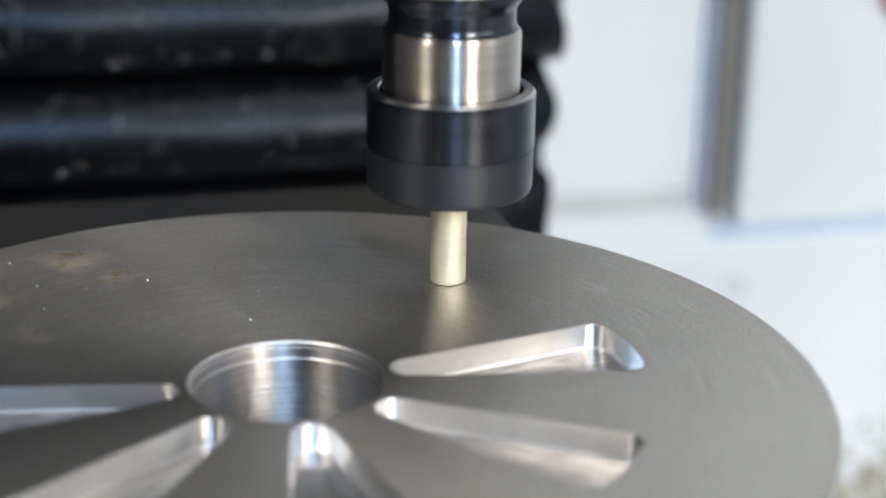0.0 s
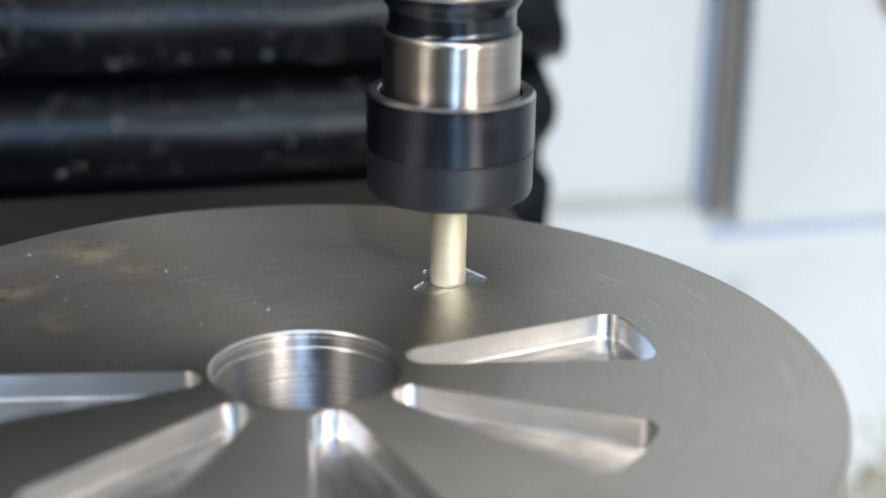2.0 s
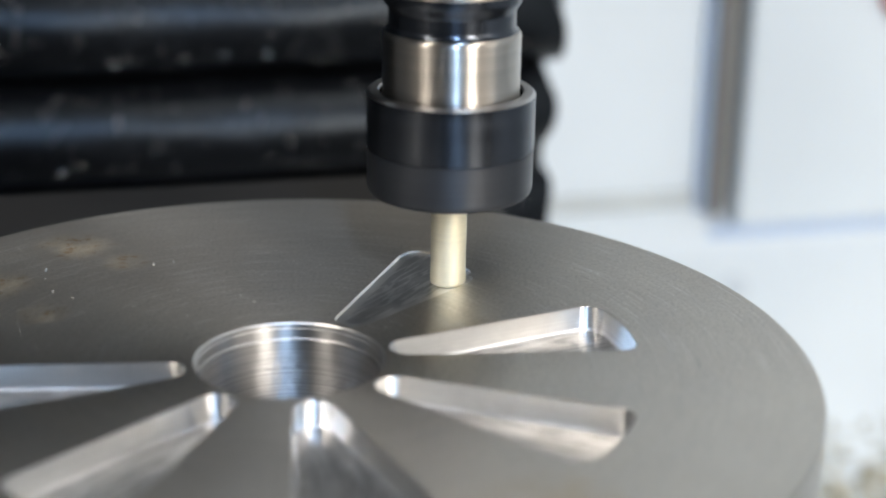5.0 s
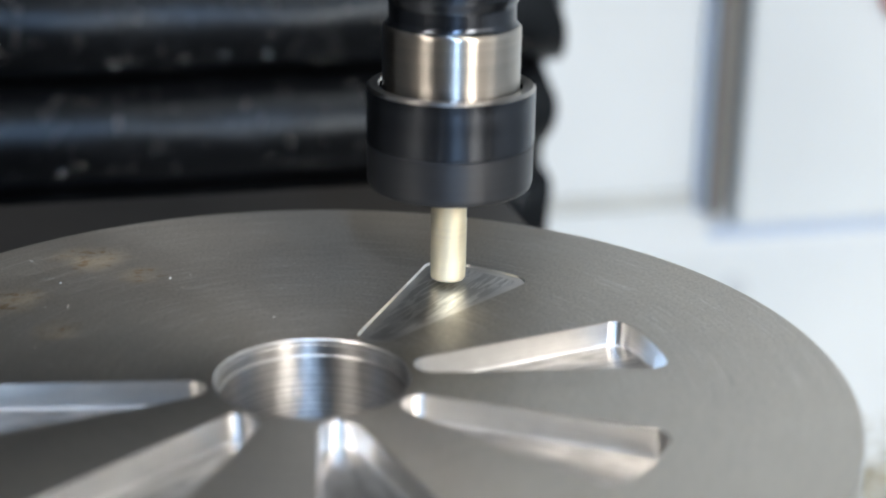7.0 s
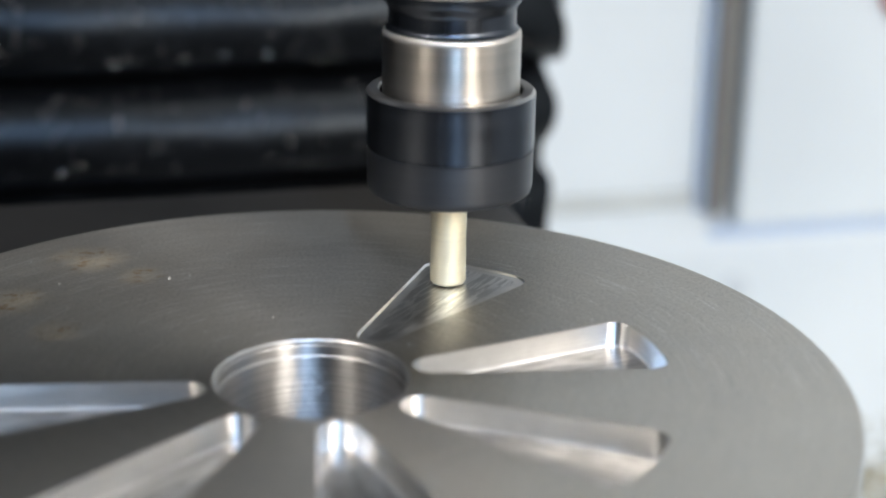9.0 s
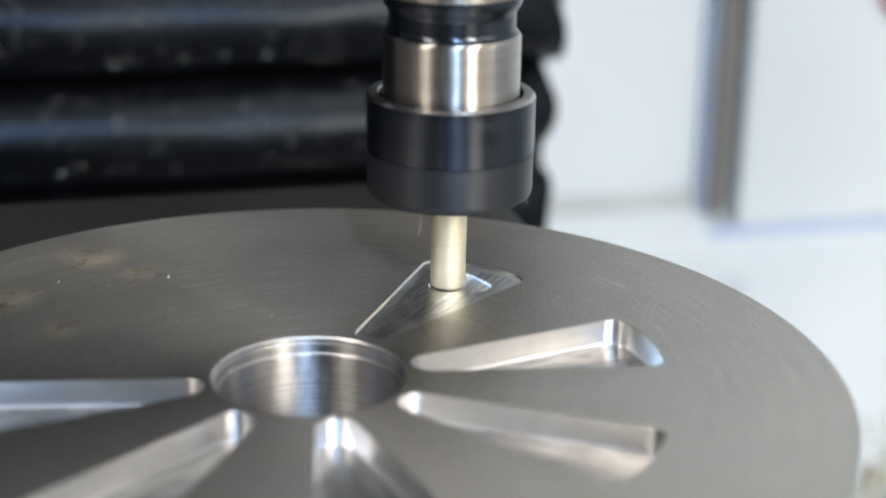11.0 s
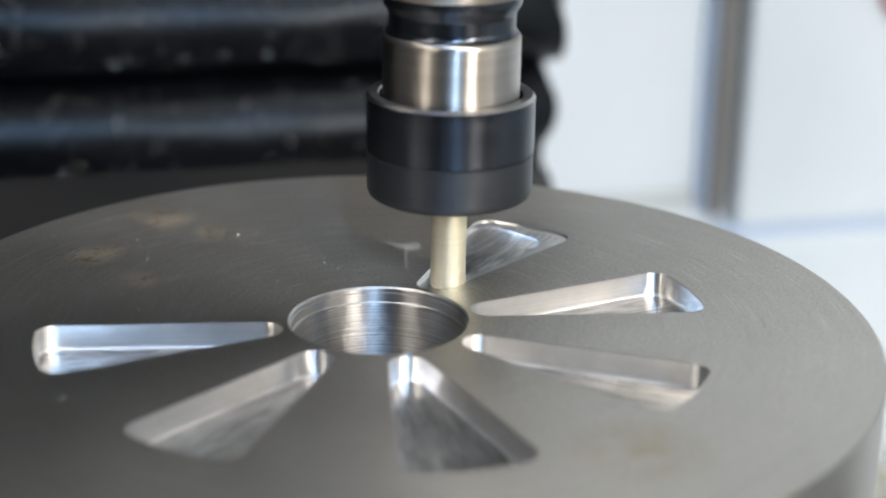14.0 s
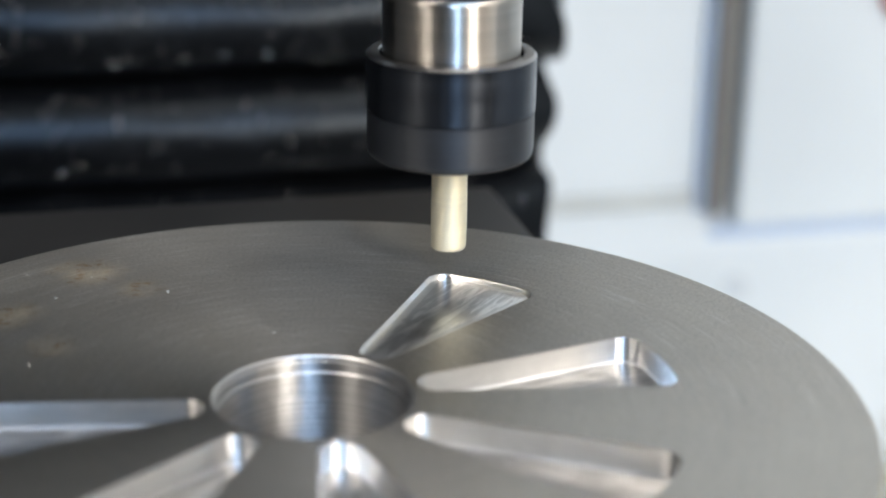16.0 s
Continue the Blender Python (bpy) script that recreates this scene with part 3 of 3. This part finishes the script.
def tool_at(t):
    """The tool's centre over the disc, in the disc's mm."""
    for (t0, x0, y0), (t1, x1, y1) in zip(TABLE, TABLE[1:]):
        if t0 <= t <= t1:
            u = (t - t0) / (t1 - t0)
            return -(x0 + (x1 - x0) * u), -(y0 + (y1 - y0) * u)
    return -TABLE[-1][1], -TABLE[-1][2]


def stock_pieces(start, end, z0, z1, mats):
    """The steel in the new pocket between two depths, split into the bites that the tool takes in each tenth of a second."""
    cell = 0.3
    ts = np.arange(start, end, 0.02)
    path = np.array([tool_at(t) for t in ts])
    outline = np.array(wedge(CUT_ANGLE, 0.45))
    lo, hi = outline.min(0) - cell, outline.max(0) + cell
    nx, ny = (np.ceil((hi - lo) / cell)).astype(int)
    gx, gy = np.meshgrid(lo[0] + (np.arange(nx) + 0.5) * cell, lo[1] + (np.arange(ny) + 0.5) * cell, indexing="ij")
    inside = np.zeros(gx.shape, bool)
    for (xa, ya), (xb, yb) in zip(outline, np.roll(outline, -1, 0)):
        crosses = ((ya > gy) != (yb > gy)) & (gx < (xb - xa) * (gy - ya) / (yb - ya + 1e-12) + xa)
        inside ^= crosses
    edge = np.full(gx.shape, 99.0)
    for (xa, ya), (xb, yb) in zip(outline, np.roll(outline, -1, 0)):
        u = np.clip(((gx - xa) * (xb - xa) + (gy - ya) * (yb - ya)) / ((xb - xa) ** 2 + (yb - ya) ** 2 + 1e-9), 0, 1)
        edge = np.minimum(edge, np.hypot(gx - xa - u * (xb - xa), gy - ya - u * (yb - ya)))
    d = np.hypot(gx[..., None] - path[:, 0], gy[..., None] - path[:, 1])
    hit = d < 5.55
    first = np.where(hit.any(-1), hit.argmax(-1), d.argmin(-1))
    when = np.floor((ts[first] - start) / 0.1 + 1e-6).astype(int)
    when[~inside] = -1
    made = []
    for k in sorted(set(when[inside].tolist())):
        cells = set(zip(*np.nonzero(when == k)))
        verts, faces, index, finish_pass = [], [], {}, []

        def vert(i, j, z):
            key = (i, j, z)
            if key not in index:
                index[key] = len(verts)
                verts.append(((lo[0] + i * cell) * MM, (lo[1] + j * cell) * MM, z * MM))
            return index[key]

        for i, j in cells:
            if edge[i, j] < 3.2:
                finish_pass.append(len(faces))
            faces.append((vert(i, j, z0), vert(i + 1, j, z0), vert(i + 1, j + 1, z0), vert(i, j + 1, z0)))
            for di, dj, a, b in ((1, 0, (1, 0), (1, 1)), (-1, 0, (0, 1), (0, 0)), (0, 1, (1, 1), (0, 1)), (0, -1, (0, 0), (1, 0))):
                if (i + di, j + dj) not in cells:
                    faces.append((vert(i + a[0], j + a[1], z0), vert(i + a[0], j + a[1], z1), vert(i + b[0], j + b[1], z1), vert(i + b[0], j + b[1], z0)))
        me = bpy.data.meshes.new("cutting")
        me.from_pydata(verts, [], faces)
        for mat in mats:
            me.materials.append(mat)
        for f in finish_pass:
            me.polygons[f].material_index = len(mats) - 1
        ob = new("cutting", me)
        ob.parent = disc
        made.append((start + 0.1 * k, ob))
    return made


CUTTINGS = stock_pieces(0.08, 6.0, -0.02, -FIRST, (STEEL,)) + stock_pieces(10.38, 15.9, -FIRST, -SECOND, (SWIRL, FINISH))


def oil_vapour():
    """Thin curls of vapour that start under the cutter and drift up and away from it."""
    rnd = random.Random(4)
    made = []
    for start in (1.45, 1.55, 2.3, 2.95, 3.1, 3.4, 3.6, 3.75, 3.9, 4.5, 5.3, 10.8, 11.3, 11.5, 12.4, 12.55, 12.8, 13.4, 13.95, 14.6, 15.1):
        for k in range(3):
            bm = bmesh.new()
            at, heading = Vector((0, 0, 0)), rnd.uniform(0, 6.3)
            curl, thin, last = rnd.choice((-1, 1)) * rnd.uniform(0.12, 0.34), rnd.uniform(0.0004, 0.0009), None
            for i in range(26):
                fade = math.sin(math.pi * (i + 0.5) / 26)
                heading += curl * (1 + 0.6 * math.sin(0.5 * i))
                at = at + Vector((0.0009 * math.cos(heading) - 0.0004, 0.0006 * math.sin(2.1 * heading), 0.0008 * math.sin(heading) + 0.0005))
                ring = [bm.verts.new(at + thin * fade * Vector((math.cos(q), 0.5 * math.sin(q), math.sin(q)))) for q in (0, 2.1, 4.2)]
                if last:
                    for p in range(3):
                        bm.faces.new((last[p], last[(p + 1) % 3], ring[(p + 1) % 3], ring[p]))
                last = ring
            made.append((start + 0.06 * k, part("vapour_curl", bm, WISP, disc, "faint white curl of oil vapour")))
    return made


VAPOUR = oil_vapour()


# ---- the tool in its holder ----
def make_holder():
    thing = tagged(new("tool_holder"), "spinning collet chuck with black clamping nut and gold end mill", "tool holder")
    # heights over the mill's tip
    nut = [(6.2, 29.6), (17.5, 29.6), (21.5, 29.8), (23.4, 30.2), (24.3, 30.9), (24.7, 32.0), (24.8, 32.8), (24.8, 43.6), (24.4, 43.9), (24.4, 44.3), (25.0, 44.7), (25.0, 60.4), (24.2, 61.3),
           (21.6, 61.3), (21.1, 60.8), (21.1, 52.0), (6.2, 52.0)]
    part("clamping_nut", lathe(nut, 160, True, [1, 1, 1, 1, 1, 1, 1, 1, 0, 0, 0, 2, 2, 2, 0, 0, 0]), [BLACK, BLACK_MATT, WORN_LIT], thing, "smooth black oxide clamping nut")
    collar = [(0, 52.2), (20.2, 52.2), (20.24, 53.0), (20.3, 77.2), (20.3, 77.8), (20.1, 78.6), (19.6, 79.2), (0, 79.2)]
    part("ground_collar", lathe(collar, 160, False), GROUND, thing, "bright ground steel collar")
    neck = [(0, 79.3), (19.5, 79.3), (18.9, 80.0), (18.6, 81.0), (18.6, 81.4), (18.6, 84.6), (18.6, 85.0), (18.9, 86.0), (20.0, 87.6), (20.3, 88.6), (20.3, 90.6), (0, 90.6)]
    part("neck", lathe(neck, 160, False), BLACK, thing, "black oxide neck with a rounded groove")
    flange = [(0, 90.7), (20.4, 90.7), (20.6, 91.2), (20.6, 96.0), (24.0, 99.0), (31.0, 99.5), (31.5, 100), (31.5, 118), (0, 118)]
    part("flange", lathe(flange, 128, False), GROUND, thing, "bright steel gripper flange")
    # end mill: shank and four shallow helical flutes
    bm = bmesh.new()
    seg, levels, rings = 72, 60, []
    for k in range(levels + 1):
        z = 0.5 + 33.5 * k / levels
        twist = z / 34.0 * math.radians(150)
        ring = []
        for i in range(seg):
            a = 2 * math.pi * i / seg
            groove = 0.22 * max(0.0, math.sin(4 * (a - twist))) ** 0.7
            r = 5.45 - (0.55 * groove if z < 22 else 0.55 * groove * max(0, 1 - (z - 22) / 5))
            if z < 1.1:
                r -= 0.35 * (1.1 - z) / 0.6
            ring.append(bm.verts.new((r * MM * math.cos(a), r * MM * math.sin(a), z * MM)))
        rings.append(ring)
    for a, b in zip(rings, rings[1:]):
        for i in range(seg):
            j = (i + 1) % seg
            bm.faces.new((a[i], a[j], b[j], b[i]))
    tipv = bm.verts.new((0, 0, 0.75 * MM))
    for i in range(seg):
        bm.faces.new((rings[0][(i + 1) % seg], rings[0][i], tipv))
    bm.faces.new(rings[-1])
    part("end_mill", bm, GOLD, thing, "gold titanium nitride coated end mill")
    return thing


holder = make_holder()


# ---- what moves ----
def motions():
    rows = [(t, pose(x * MM, y * MM, 0)) for t, x, y in TABLE]
    walk(disc, rows)
    walk(table, rows)
    walk(loose, rows)
    spin = []
    for k in range(0, 481):
        t = k / 30
        for (t0, z0), (t1, z1) in zip(DOWN, DOWN[1:]):
            if t0 <= t <= t1 + 1e-9:
                z = z0 + (z1 - z0) * (t - t0) / (t1 - t0)
                break
        spin.append((t, pose(0, 0, z * MM, 0, 0, (83.0 * k) % 360)))
    walk(holder, spin)
    rnd = random.Random(11)
    for t, ob in CUTTINGS:
        t += 0.034
        far = rnd.uniform(-0.30, -0.24), rnd.uniform(-0.10, 0.05)
        rest = pose(0, 0, 0)
        walk(ob, [(0.0, rest), (t, rest), (t + 0.034, pose(-0.10, rnd.uniform(-0.02, 0.05), 0.035, 25, 12, 20)),
                  (t + 0.067, pose(-0.22, rnd.uniform(-0.05, 0.05), 0.03, 50, 20, 45)), (t + 0.134, pose(far[0] - 0.02, far[1], -0.0285, 0, 0, 60)),
                  (16.0, pose(far[0] - 0.02, far[1], -0.0285, 0, 0, 60))])
    for t, ob in VAPOUR:
        x, y = tool_at(t - 0.1)
        side = rnd.choice((-1, -1, -1, 1))
        low, up = rnd.uniform(2, 8), rnd.uniform(14, 26)
        hidden = pose(x * MM, y * MM, -0.014, 90)
        gone = pose(rnd.uniform(-0.31, -0.25), rnd.uniform(-0.1, 0.06), -0.0285, 0, 0, 120)
        walk(ob, [(0.0, hidden), (t - 0.1, hidden), (t, pose((x + side * 8) * MM, (y + 3) * MM, low * MM, 10, 0, 20)),
                  (t + 0.2, pose((x + side * 20) * MM, (y + 8) * MM, (low + up) * MM, 25, 15, 40)),
                  (t + 0.27, pose((x - 150) * MM, (y + 20) * MM, 0.03, 40, 30, 90)), (t + 0.34, gone), (16.0, gone)])


motions()
